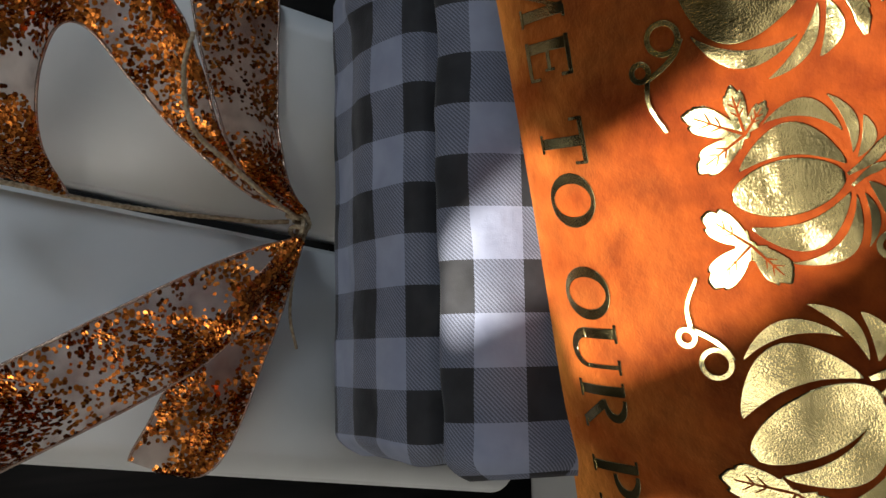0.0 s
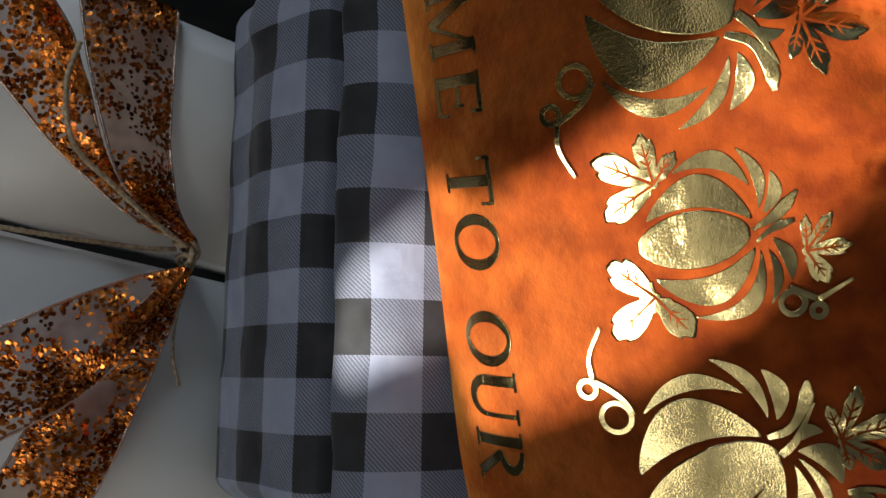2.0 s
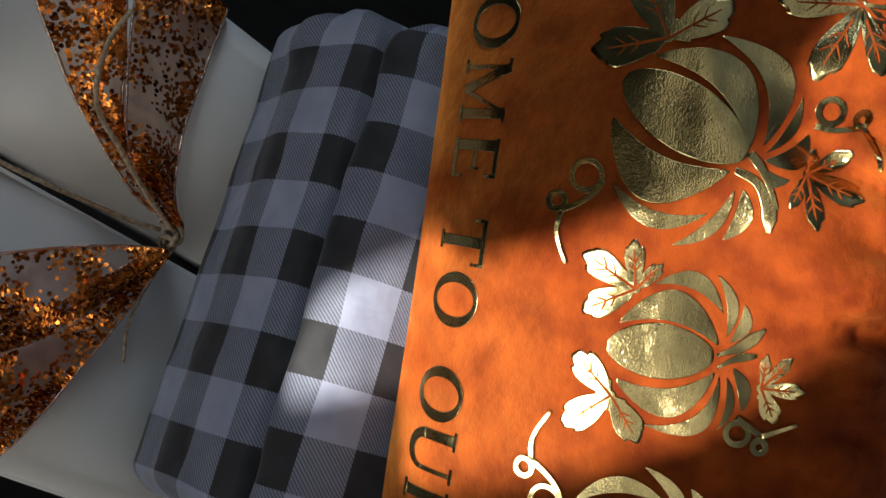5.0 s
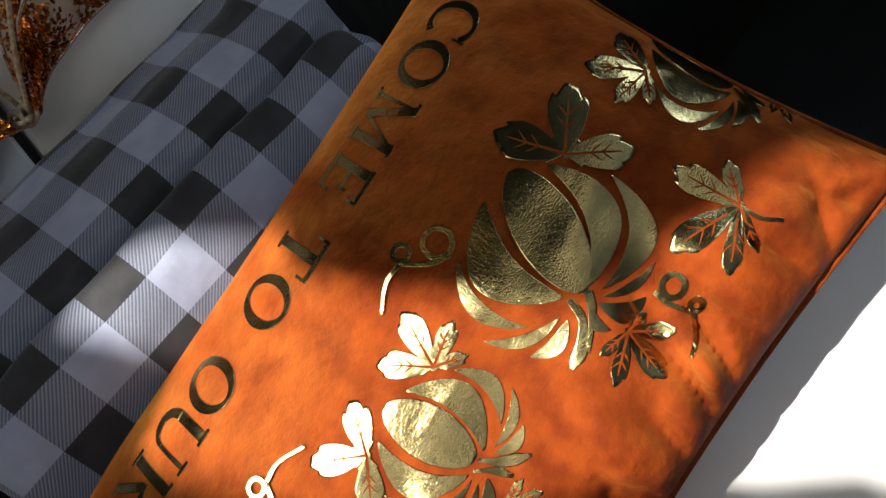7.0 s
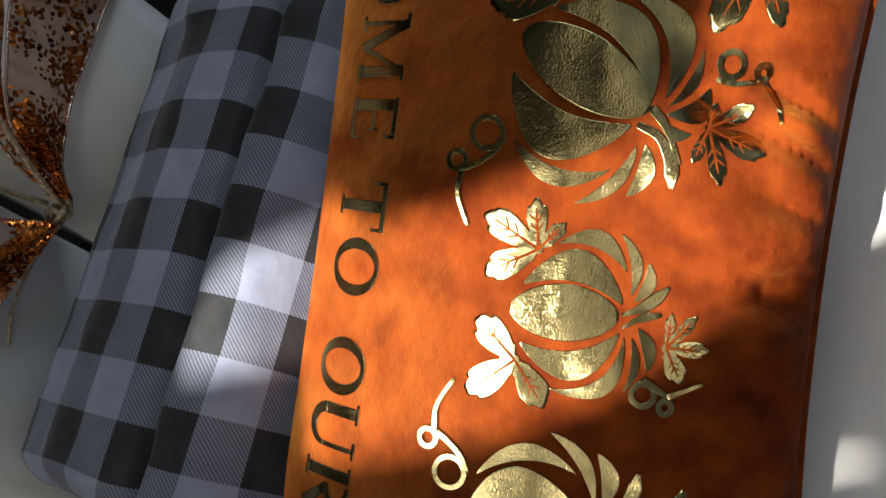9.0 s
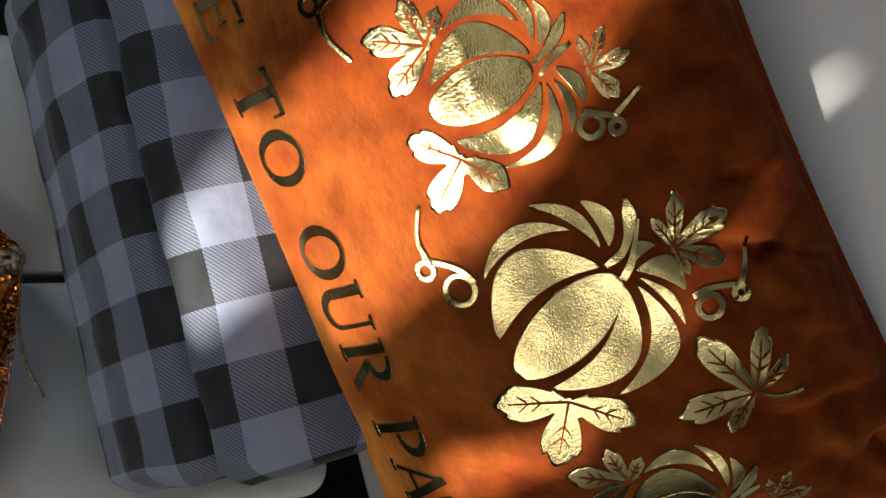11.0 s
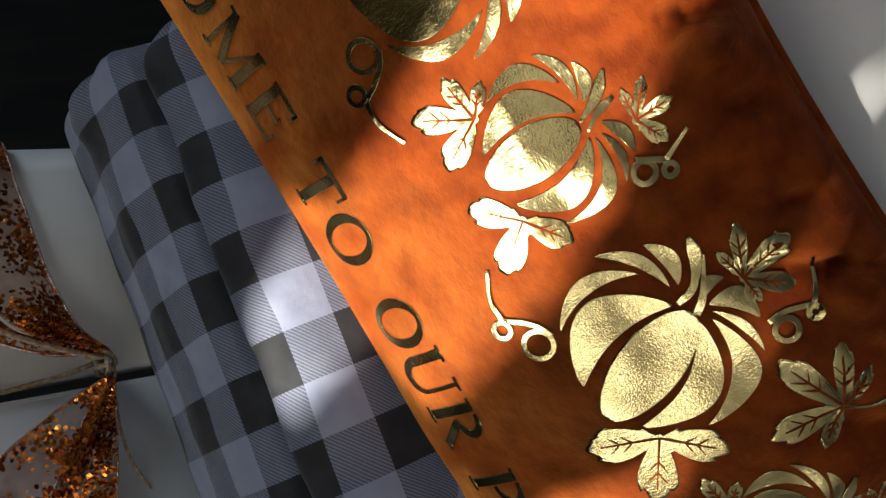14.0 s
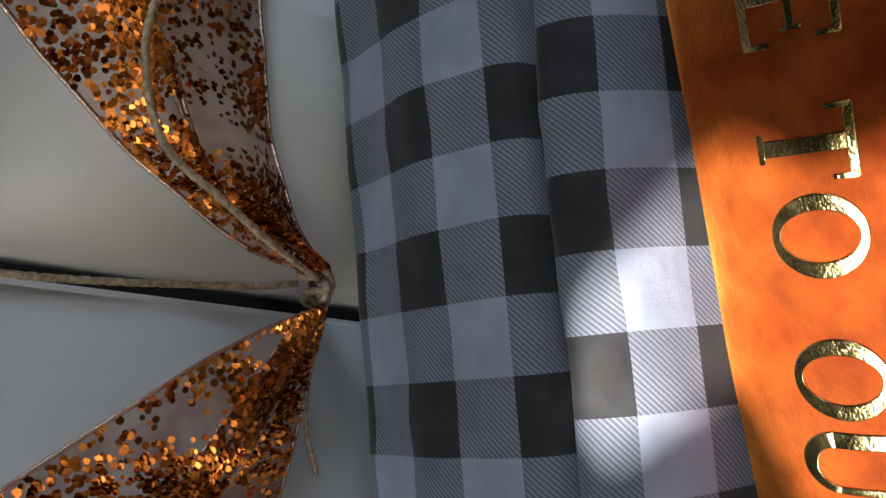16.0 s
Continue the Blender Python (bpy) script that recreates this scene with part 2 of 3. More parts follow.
SLIT2_L = ([0.440, 0.913, 0.937, 0.999, 1.025, 1.096, 1.138, 1.158, 2.100], [1.322, 1.317, 1.295, 1.312, 1.307, 1.269, 1.254, 1.254, 1.252])
SLIT2_R = ([0.440, 0.913, 0.934, 0.998, 1.025, 1.096, 1.136, 1.158, 2.100], [1.322, 1.319, 1.328, 1.333, 1.308, 1.278, 1.262, 1.255, 1.253])
far_l, far_r = ([0.44, 2.10], [0.50, 0.50]), ([0.44, 2.10], [2.92, 2.92])
curtain("curtain", far_l, SLIT_L, "unseen linen panel added to block the sun beside a slit")
curtain("curtain", SLIT_R, SLIT2_L, "unseen linen strip added to block the sun between two slits")
curtain("curtain", SLIT2_R, far_r, "unseen linen panel added to block the sun beside a slit")
rod = thing("blocker_rod", pose(1.72, -1.7, 2.11), "unseen grey metal rod added over the sun-blocking panels", "curtain rod")
part("pole", tube([Vector((x, 0, 0)) for x in (-1.3, 0, 1.3)], 0.01), metal_grey, rod)

# white cabinet behind the pillow
CAB_Y = 0.60
cab = thing("cabinet", pose(0.3, CAB_Y, 0), "glossy white lacquered cabinet on short legs behind the pillow", "cabinet")
part("body", boxed(-0.70, 0.80, 0.0, 0.42, 0.29, 1.16, bevel=0.012), lacquer, cab)
for x in (-0.62, 0.72):
    for y in (0.06, 0.36):
        part("leg", boxed(x - 0.02, x + 0.02, y - 0.02, y + 0.02, 0.0, 0.288, bevel=0.003), side_white, cab)

# ---- the stool: two white boards side by side ----
STOOL = Matrix.Translation((0, 0.3, 0)) @ Matrix.Rotation(radians(-8.3), 4, "Z")
stool = thing("stool", STOOL, "white painted wooden stool with two seat boards and a gap", "stool")
SEAT, HALF, FRONT, BACK = 0.45, 0.178, -0.285, 0.198


def board(x0, x1, y0, y1, z0, z1, round_at):
    """A board with two outer corners rounded and its edges eased."""
    bm = bmesh.new()
    r, pts = 0.022, []
    outer = x0 if round_at < 0 else x1
    inner = x1 if round_at < 0 else x0
    for cy, a0 in ((y1 - r, 0.0), (y0 + r, -math.pi / 2)):
        arc = [(outer - round_at * r + round_at * r * math.cos(a), cy + r * math.sin(a)) for a in np.linspace(a0 + math.pi / 2, a0, 7)]
        pts += arc
    pts = [(inner, y1), *pts, (inner, y0)]
    if round_at < 0:
        pts.reverse()
    f = bm.faces.new([bm.verts.new((x, y, z1)) for x, y in pts])
    f.normal_update()
    if f.normal.z < 0:
        f.normal_flip()
    low = bmesh.ops.extrude_face_region(bm, geom=[f])
    bmesh.ops.translate(bm, vec=(0, 0, z0 - z1), verts=[v for v in low["geom"] if isinstance(v, bmesh.types.BMVert)])
    bmesh.ops.recalc_face_normals(bm, faces=bm.faces)
    rims = [e for e in bm.edges if abs(e.verts[0].co.z - e.verts[1].co.z) < 1e-6]
    bmesh.ops.bevel(bm, geom=rims, offset=0.0035, segments=3, affect="EDGES")
    return bm


part("seat_board", board(-HALF, -0.0045, FRONT, BACK, SEAT - 0.024, SEAT, -1), paint, stool)
part("seat_board", board(0.0045, HALF, FRONT, BACK, SEAT - 0.024, SEAT, 1), paint, stool)
for y in (FRONT + 0.05, BACK - 0.05):
    part("rail", boxed(-HALF + 0.03, HALF - 0.03, y - 0.01, y + 0.01, SEAT - 0.09, SEAT - 0.025, bevel=0.003), side_white, stool)
for x in (-1, 1):
    part("rail", boxed(x * (HALF - 0.04) - 0.009, x * (HALF - 0.04) + 0.009, FRONT + 0.065, BACK - 0.065, SEAT - 0.09, SEAT - 0.025, bevel=0.003), side_white, stool)
    for y in (FRONT + 0.05, BACK - 0.05):
        cx = x * (HALF - 0.04)
        part("leg", grid([[Vector((cx + sx * w, y + sy * w, z)) for sx, sy in ((-1, -1), (1, -1), (1, 1), (-1, 1))] for z, w in ((0.0, 0.013), (0.3, 0.018), (SEAT - 0.026, 0.02))], True, True), side_white, stool, smooth=False)

# ---- folded check blanket ----
CHECK_X, CHECK_V = 0.034, 0.033
blanket = thing("folded_blanket", Matrix.Identity(4), "folded black and white buffalo check blanket lying on the stool", "blanket")
X0, X1 = -0.200, 0.158


def fold(name, outline, phase_x, seam, shift, seed, x0, x1):
    """One folded layer: its rounded outline carried along the fold with slack and creases."""
    ring = spline(outline, 74)
    arc = [0.0]
    for a, b in zip(ring, ring[1:]):
        arc.append(arc[-1] + (b - a).length)
    near = min(range(len(ring)), key=lambda k: (ring[k].yz - Vector(seam)).length)
    phase_v = shift - arc[near] / CHECK_V
    mid = sum(ring, Vector()) / len(ring)
    bm = bmesh.new()
    layer = bm.loops.layers.uv.new("UVMap")
    rows, n = [], 120
    for k in range(n + 1):
        s = k / n
        x = x0 + (x1 - x0) * s
        end = min(s, 1 - s)
        pinch = 1 - 0.30 * max(0, 1 - end / 0.045) ** 2
        row = []
        for p in ring:
            q = mid + (p - mid) * pinch
            w = noise.noise(Vector((x * 14, p.y * 10, p.z * 26 + seed))) * 0.0050 + noise.noise(Vector((x * 45, p.y * 40, p.z * 60 + seed))) * 0.0011
            w *= min(1, (p.z - 0.4505) / 0.02) if p.z < 0.47 else 1
            w += max(0.0, 1 - s / 0.16) * 0.011 * noise.noise(Vector((x * 38, p.y * 34, p.z * 48 + seed))) if p.z > 0.49 else 0.0
            out = (p - mid).normalized()
            q = q + out * w
            lean = noise.noise(Vector((p.y * 12, p.z * 12, seed + (0 if s < 0.5 else 9)))) * 0.006 * (1 - min(1, end / 0.1))
            row.append(bm.verts.new((x + lean, q.y, q.z)))
        rows.append(row)
    for k in range(n):
        for j in range(len(ring) - 1):
            f = bm.faces.new((rows[k][j], rows[k + 1][j], rows[k + 1][j + 1], rows[k][j + 1]))
            for lp, (kk, jj) in zip(f.loops, ((k, j), (k + 1, j), (k + 1, j + 1), (k, j + 1))):
                lp[layer].uv = ((x0 + (x1 - x0) * kk / n) / CHECK_X + phase_x, arc[jj] / CHECK_V + phase_v)
    for row in (rows[0], rows[-1]):
        f = bm.faces.new(row)
        for lp in f.loops:
            lp[layer].uv = (lp.vert.co.y / CHECK_X + phase_x, lp.vert.co.z / CHECK_V)
    bmesh.ops.recalc_face_normals(bm, faces=bm.faces)
    return part(name, bm, plaid, blanket)


LOWER = [(0, 0.475, 0.452), (0, 0.40, 0.451), (0, 0.330, 0.451), (0, 0.305, 0.457), (0, 0.3005, 0.475), (0, 0.299, 0.505), (0, 0.3005, 0.540), (0, 0.3045, 0.562), (0, 0.312, 0.574), (0, 0.330, 0.5785), (0, 0.42, 0.580), (0, 0.475, 0.578)]
UPPER = [(0, 0.475, 0.582), (0, 0.41, 0.582), (0, 0.345, 0.5795), (0, 0.326, 0.581), (0, 0.3205, 0.588), (0, 0.325, 0.600), (0, 0.338, 0.611), (0, 0.360, 0.620), (0, 0.40, 0.628), (0, 0.45, 0.628), (0, 0.475, 0.624)]
fold("lower_fold", LOWER, 0.82, (0.304, 0.566), 8, 3.0, X0, X1)
fold("upper_fold", UPPER, 1.235, (0.332, 0.606), 9, 8.0, X0 + 0.012, X1 + 0.008)

# ---- the orange pillow ----
TX, TY, TN = Vector((0.95799, 0.25956, -0.12197)), Vector((-0.04213, 0.54806, 0.83538)), Vector((0.28367, -0.79515, 0.53598))
PILLOW = Matrix((TX, TY, TN)).transposed().to_4x4()
PILLOW.translation = (0.00586, 0.39521, 0.75969)
pillow = thing("throw_pillow", PILLOW, "burnt-orange velvet lumbar pillow with gold foil pumpkins, leaning on the blanket", "pillow")
V0, SEAM = 0.024, -0.050
folds = np.random.default_rng(11)
CREASES = [(u + folds.uniform(-0.012, 0.012), folds.uniform(-0.7, 0.7), folds.uniform(0.025, 0.075), folds.uniform(0.013, 0.026), folds.uniform(0.0035, 0.0065)) for u in np.linspace(-0.235, 0.235, 17)]


def edge_uv(a, b):
    top = 0.130 + 0.022 * a * a + 0.008 * a
    low = 0.149 + 0.006 * a * a
    return a * (0.256 + 0.012 * b * b) + max(0.0, a) ** 3 * (0.014 + 0.018 * b), V0 + b * (top if b > 0 else low)


def puff(a, b, front=True):
    """Height of the cover over the seam, with its gathers along the seams."""
    across = max(0.0, 1 - abs(b) ** 5.0) ** 0.5 * (1 - 0.13 * b) if b > 0 else max(0.0, 1 - b * b) ** 0.55 * (1 - 0.13 * b - 0.13 * b * b)
    e = max(0.0, 1 - abs(a) ** 4.5) ** 0.5 * across
    h = 0.066 * e
    u, v = edge_uv(a, b)
    rim = min(1.0, 4 * min(1 - abs(a), 1 - abs(b)))
    if b > 0:
        g = math.exp(-((1 - b) / 0.30) ** 2)
        h += g * rim * 0.034 * (abs(noise.noise(Vector((u * 22 + v * 9, v * 4, 1.7)))) - 0.2)
        h += g * rim * 0.012 * noise.noise(Vector((u * 60 + v * 14, v * 9, 6.7)))
        h += math.exp(-((1 - b) / 0.55) ** 2) * rim * 0.028 * noise.noise(Vector((u * 15 - v * 20, v * 6 + u * 4, 5.2)))
    if b < 0:
        h += math.exp(-((1 + b) / 0.10) ** 2) * rim * 0.003 * noise.noise(Vector((u * 22, v * 9, 3.3)))
    if b > 0.1:
        down = edge_uv(a, 1)[1] - v
        for at, slant, reach, depth, width in CREASES:
            d = (u - at - slant * down) / (width + 0.12 * down)
            if abs(d) < 3:
                h -= depth * rim * math.exp(-d * d - (down / reach) ** 2) * (1 if d < 0 else 0.8)
    if b > -0.2 and abs(a) > 0.2:
        away, fan = math.hypot(1 - abs(a), (1 - b) * 0.55), math.atan2((1 - b) * 0.55, 1.02 - abs(a))
        h += (0.0042 if a > 0 else 0.002) * rim * math.exp(-(away / 0.42) ** 2) * math.sin(fan * 13 + 2.2 * noise.noise(Vector((u * 14, v * 14, 7.7))))
    g = math.exp(-((1 - abs(a)) / 0.14) ** 2)
    h += g * rim * 0.030 * noise.noise(Vector((u * 8, v * 30 + u * 10, 9.1)))
    h += 0.0030 * e * noise.noise(Vector((u * 9, v * 14, 0.4))) + 0.0009 * e * noise.noise(Vector((u * 40, v * 46, 2.4)))
    return h


def cover(front):
    na, nb = 260, 150
    rows = []
    for i in range(na + 1):
        a = math.sin(math.pi / 2 * (2 * i / na - 1) * 0.999)
        a = 0.65 * a + 0.35 * (2 * i / na - 1)
        row = []
        for j in range(nb + 1):
            b = math.sin(math.pi / 2 * (2 * j / nb - 1) * 0.999)
            b = 0.65 * b + 0.35 * (2 * j / nb - 1)
            u, v = edge_uv(a, b)
            h = puff(a, b)
            row.append((u, v, SEAM + h if front else SEAM - 0.75 * h))
        rows.append(row if front else row[::-1])
    return grid(rows)


part("front_cover", cover(True), velvet, pillow)
part("back_cover", cover(False), velvet, pillow)
rim = []
for a, b in [(k / 60 * 2 - 1, 1) for k in range(60)] + [(1, 1 - k / 30 * 2) for k in range(30)] + [(1 - k / 60 * 2, -1) for k in range(60)] + [(-1, k / 30 * 2 - 1) for k in range(30)]:
    u, v = edge_uv(a, b)
    tuck = 1.0 if b == -1 and abs(a) < 0.97 else 0.0
    rim.append(Vector((u * 1.004, v + 0.001 * b + 0.010 * tuck, SEAM - 0.004 * tuck + 0.002 * noise.noise(Vector((u * 15, v * 15, 4))))))
part("piping", tube(rim, 0.0034, 8, closed=True), velvet, pillow, "corded orange piping along the seam")


def on_cover(u, v, lift):
    """The place on the front cover over (u, v), lifted off it."""
    u, v = u * 1.03, v * 1.03
    a, b = u / 0.25, (v - V0) / 0.13
    for _ in range(4):
        pu, pv = edge_uv(a, b)
        a += (u - pu) / 0.25
        b += (v - pv) / 0.13
        a, b = max(-0.995, min(0.995, a)), max(-0.995, min(0.995, b))
    pu, pv = edge_uv(a, b)
    return Vector((pu, pv, SEAM + puff(a, b) + lift))


def print_sheet(rows, bm=None, lift=0.0010):
    """A printed shape: rows of (u, v), laid on the cover, its rim pressed down."""
    out, n = [], len(rows)
    for i, row in enumerate(rows):
        m = len(row)
        out.append([on_cover(u, v, lift if 0 < i < n - 1 and 0 < j < m - 1 else lift - 0.0005) for j, (u, v) in enumerate(row)])
    return grid(out, bm=bm)


def stroke(path, widths, bm=None, lift=0.0016):
    """A printed stroke along (u, v) points with a width at each."""
    p = [Vector((*q, 0)) for q in path]
    rows = []
    for k, q in enumerate(p):
        d = (p[min(k + 1, len(p) - 1)] - p[max(k - 1, 0)]).normalized()
        nrm = Vector((-d.y, d.x, 0)) * widths[k] / 2
        rows.append([(q + nrm * t)[:2] for t in (-1, -0.92, -0.8, 0, 0.8, 0.92, 1)])
    return print_sheet(rows, bm, lift)


def line(a, b, n=7):
    return [(a[0] + (b[0] - a[0]) * k / (n - 1), a[1] + (b[1] - a[1]) * k / (n - 1)) for k in range(n)]


def bend(points, n=14):
    return [q[:2] for q in spline([(*p, 0) for p in points], n)]


# Roman capitals in a box one high: stems, thin strokes, bowls and serifs
THICK, THIN, SERIF = 0.20, 0.085, 0.06


def serif(x, y, w=0.34):
    return (line((x - w / 2, y), (x + w / 2, y), 5), SERIF)


def arc(cx, cy, rx, ry, a0, a1, n=22):
    return [(cx + rx * math.cos(math.radians(a0 + (a1 - a0) * k / (n - 1))), cy + ry * math.sin(math.radians(a0 + (a1 - a0) * k / (n - 1)))) for k in range(n)]


def swell(path, cx, rx):
    return [THIN + (THICK - THIN) * min(1, abs(x - cx) / rx) ** 1.6 for x, _ in path]


BOTTOM, TOP = SERIF / 2, 1 - SERIF / 2
GLYPHS = {
    "T": [(line((0, 0.02), (0, 0.98)), THICK), (line((-0.40, 0.94), (0.40, 0.94)), 0.10), (line((-0.39, 0.72), (-0.39, 0.97), 4), 0.06), (line((0.39, 0.72), (0.39, 0.97), 4), 0.06), serif(0, BOTTOM)],
    "E": [(line((-0.22, 0.02), (-0.22, 0.98)), THICK), (line((-0.35, 0.95), (0.32, 0.95)), 0.09), (line((-0.35, 0.05), (0.34, 0.05)), 0.09), (line((-0.2, 0.51), (0.2, 0.51)), 0.08), (line((0.31, 0.75), (0.31, 0.98), 4), 0.06), (line((0.33, 0.02), (0.33, 0.27), 4), 0.06), (line((0.19, 0.40), (0.19, 0.62), 4), 0.05)],
    "L": [(line((-0.2, 0.02), (-0.2, 0.98)), THICK), serif(-0.2, TOP), (line((-0.35, 0.05), (0.34, 0.05)), 0.09), (line((0.33, 0.02), (0.33, 0.30), 4), 0.06)],
    "M": [(line((-0.42, 0.02), (-0.40, 0.98)), THIN), (line((-0.40, 0.98), (0.0, 0.06)), 0.18), (line((0.0, 0.06), (0.40, 0.98)), THIN), (line((0.42, 0.02), (0.40, 0.98)), THICK), serif(-0.42, BOTTOM, 0.26), serif(0.42, BOTTOM, 0.32), serif(-0.46, TOP, 0.2), serif(0.46, TOP, 0.2)],
    "W": [(line((-0.50, 0.97), (-0.26, 0.03)), 0.17), (line((-0.26, 0.03), (0.0, 0.95)), THIN), (line((0.0, 0.95), (0.26, 0.03)), 0.17), (line((0.26, 0.03), (0.50, 0.97)), THIN), serif(-0.52, TOP, 0.28), serif(0.52, TOP, 0.28)],
    "U": [(line((-0.30, 0.98), (-0.30, 0.30)), THICK), (line((0.32, 0.98), (0.32, 0.30)), THIN), (arc(0.01, 0.32, 0.31, 0.28, 180, 360), [THICK + (THIN - THICK) * k / 21 for k in range(22)]), serif(-0.30, TOP), serif(0.32, TOP, 0.28)],
    "P": [(line((-0.24, 0.02), (-0.24, 0.98)), THICK), serif(-0.24, BOTTOM), serif(-0.30, TOP, 0.24), (arc(-0.10, 0.71, 0.40, 0.24, 90, -90), None)],
    "R": [(line((-0.28, 0.02), (-0.28, 0.98)), THICK), serif(-0.28, BOTTOM), serif(-0.34, TOP, 0.24), (arc(-0.12, 0.74, 0.36, 0.22, 90, -90), None), (line((-0.05, 0.52), (0.36, 0.03)), 0.17), serif(0.40, BOTTOM, 0.2)],
    "A": [(line((-0.36, 0.03), (0.0, 0.98)), THIN), (line((0.0, 0.98), (0.36, 0.03)), THICK), (line((-0.22, 0.34), (0.22, 0.34)), 0.07), serif(-0.37, BOTTOM, 0.26), serif(0.37, BOTTOM, 0.32)],
    "H": [(line((-0.30, 0.02), (-0.30, 0.98)), THICK), (line((0.30, 0.02), (0.30, 0.98)), THICK), (line((-0.3, 0.51), (0.3, 0.51)), 0.08), serif(-0.3, BOTTOM), serif(-0.3, TOP), serif(0.3, BOTTOM), serif(0.3, TOP)],
    "O": [(arc(0, 0.5, 0.40, 0.45, 90, 470, 46), None)],
    "C": [(arc(0.02, 0.5, 0.40, 0.45, 48, 312, 36), None), (line((0.31, 0.70), (0.31, 0.95), 4), 0.06)],
}


def letter(glyph, u, v, high, wide):
    bm = bmesh.new()
    for path, w in GLYPHS[glyph]:
        cx = sum(x for x, _ in path) / len(path)
        rx = max(abs(x - cx) for x, _ in path) or 1
        ws = swell(path, min(x for x, _ in path) if glyph in "PR" else 0.0, 0.40) if w is None else w if isinstance(w, list) else [w] * len(path)
        stroke([(u + x * wide, v + y * high) for x, y in path], [q * (wide + high) / 2 for q in ws], bm, 0.0010)
    return part("letter", bm, foil, pillow, "gold foil capital letter " + glyph)


BASE, CAP, WIDE = -0.1000, 0.0300, 0.0310
for glyph, u in (("W", -0.272), ("E", -0.246), ("L", -0.219), ("C", -0.191), ("O", -0.162), ("M", -0.124), ("E", -0.087), ("T", -0.041), ("O", -0.0085), ("O", 0.0445), ("U", 0.077), ("R", 0.110), ("P", 0.156), ("A", 0.184), ("T", 0.208), ("C", 0.232)):
    if abs(u) < 0.24:
        letter(glyph, u, BASE, CAP, WIDE)


def blade(place, a, b, bow, wide, power):
    """A rib's print from its tip a to its hub end b: bow and wide in shares of its length, power its ends' sharpness."""
    (ax, ay), (bx, by) = a, b
    long = math.hypot(bx - ax, by - ay)
    nx, ny = -(by - ay) / long, (bx - ax) / long
    rows = []
    for i in range(25):
        t = 0.5 - 0.5 * math.cos(math.pi * (0.012 + 0.976 * i / 24))
        side = math.sin(math.pi * t)
        mid, half = bow * long * side ** 0.8, 0.5 * wide * long * side ** power
        rows.append([place(ax + (bx - ax) * t + nx * (mid + half * q), ay + (by - ay) * t + ny * (mid + half * q)) for q in (-1, -0.975, -0.94, -0.6, -0.2, 0.2, 0.6, 0.94, 0.975, 1)])
    return print_sheet(rows)


def leaf_radius(th, lobes):
    """The outline of a leaf: each lobe a tip with a tooth on both shoulders."""
    r = 0.0022
    body = 0.28 * sum(size for _, size, _ in lobes) / len(lobes)
    for at, size, half in lobes:
        x = abs((th - at + math.pi) % (2 * math.pi) - math.pi) / half
        if x < 1.5:
            r = max(r, body)
        if x < 1.25:
            r = max(r, size * (1 - 0.06 * x - 0.9 * x * x if x < 0.42 else 0.90 - 0.45 * (x - 0.42) if x < 0.75 else 0.75 - 1.1 * (x - 0.75)))
    return r * (1 + 0.018 * math.sin(th * 31))


def leaf(parent, centre, tips, place, stem=None, label="gold foil leaf with cut veins"):
    """A lobed leaf round its centre, with a lobe to each tip."""
    u, v = place(*centre)
    ends = [place(*p) for p in tips]
    spec = sorted((math.atan2(y - v, x - u), math.hypot(x - u, y - v)) for x, y in ends)
    gaps = [min((spec[(k + 1) % len(spec)][0] - a) % (2 * math.pi), (a - spec[k - 1][0]) % (2 * math.pi)) for k, (a, _) in enumerate(spec)]
    spec = [(a, l, min(radians(29), 0.45 * g)) for (a, l), g in zip(spec, gaps)]
    bm = bmesh.new()
    n, rows = 150, []
    for q in (0.02, 0.3, 0.6, 0.93, 0.97, 1.0):
        rows.append([on_cover(u + q * r * math.cos(th), v + q * r * math.sin(th), 0.0011 if q < 0.99 else 0.0006)
                     for th in (2 * math.pi * k / n for k in range(n)) for r in (leaf_radius(th, spec),)])
    grid(rows, True, bm=bm)
    if stem:
        su, sv = place(*stem)
        stroke(bend([(u, v), ((u + su) / 2 + (sv - v) * 0.12, (v + sv) / 2 - (su - u) * 0.12), (su, sv)], 9), [0.0020] * 9, bm)
    ob = part("leaf", bm, foil, parent, label)
    ribs = bmesh.new()
    for at, l, h in spec:
        tip = (u + l * 0.80 * math.cos(at), v + l * 0.80 * math.sin(at))
        stroke(line((u, v), tip, 8), [0.0011 * (1 - k / 9) + 0.0003 for k in range(8)], ribs, 0.0016)
        for q in (0.45, 0.66):
            for sgn in (-1, 1):
                b0 = (u + (tip[0] - u) * q, v + (tip[1] - v) * q)
                aa = at + sgn * 0.7
                stroke(line(b0, (b0[0] + l * 0.2 * math.cos(aa), b0[1] + l * 0.2 * math.sin(aa)), 4), [0.0008, 0.0007, 0.0005, 0.0003], ribs, 0.0016)
    part("vein", ribs, velvet, ob)
    return ob


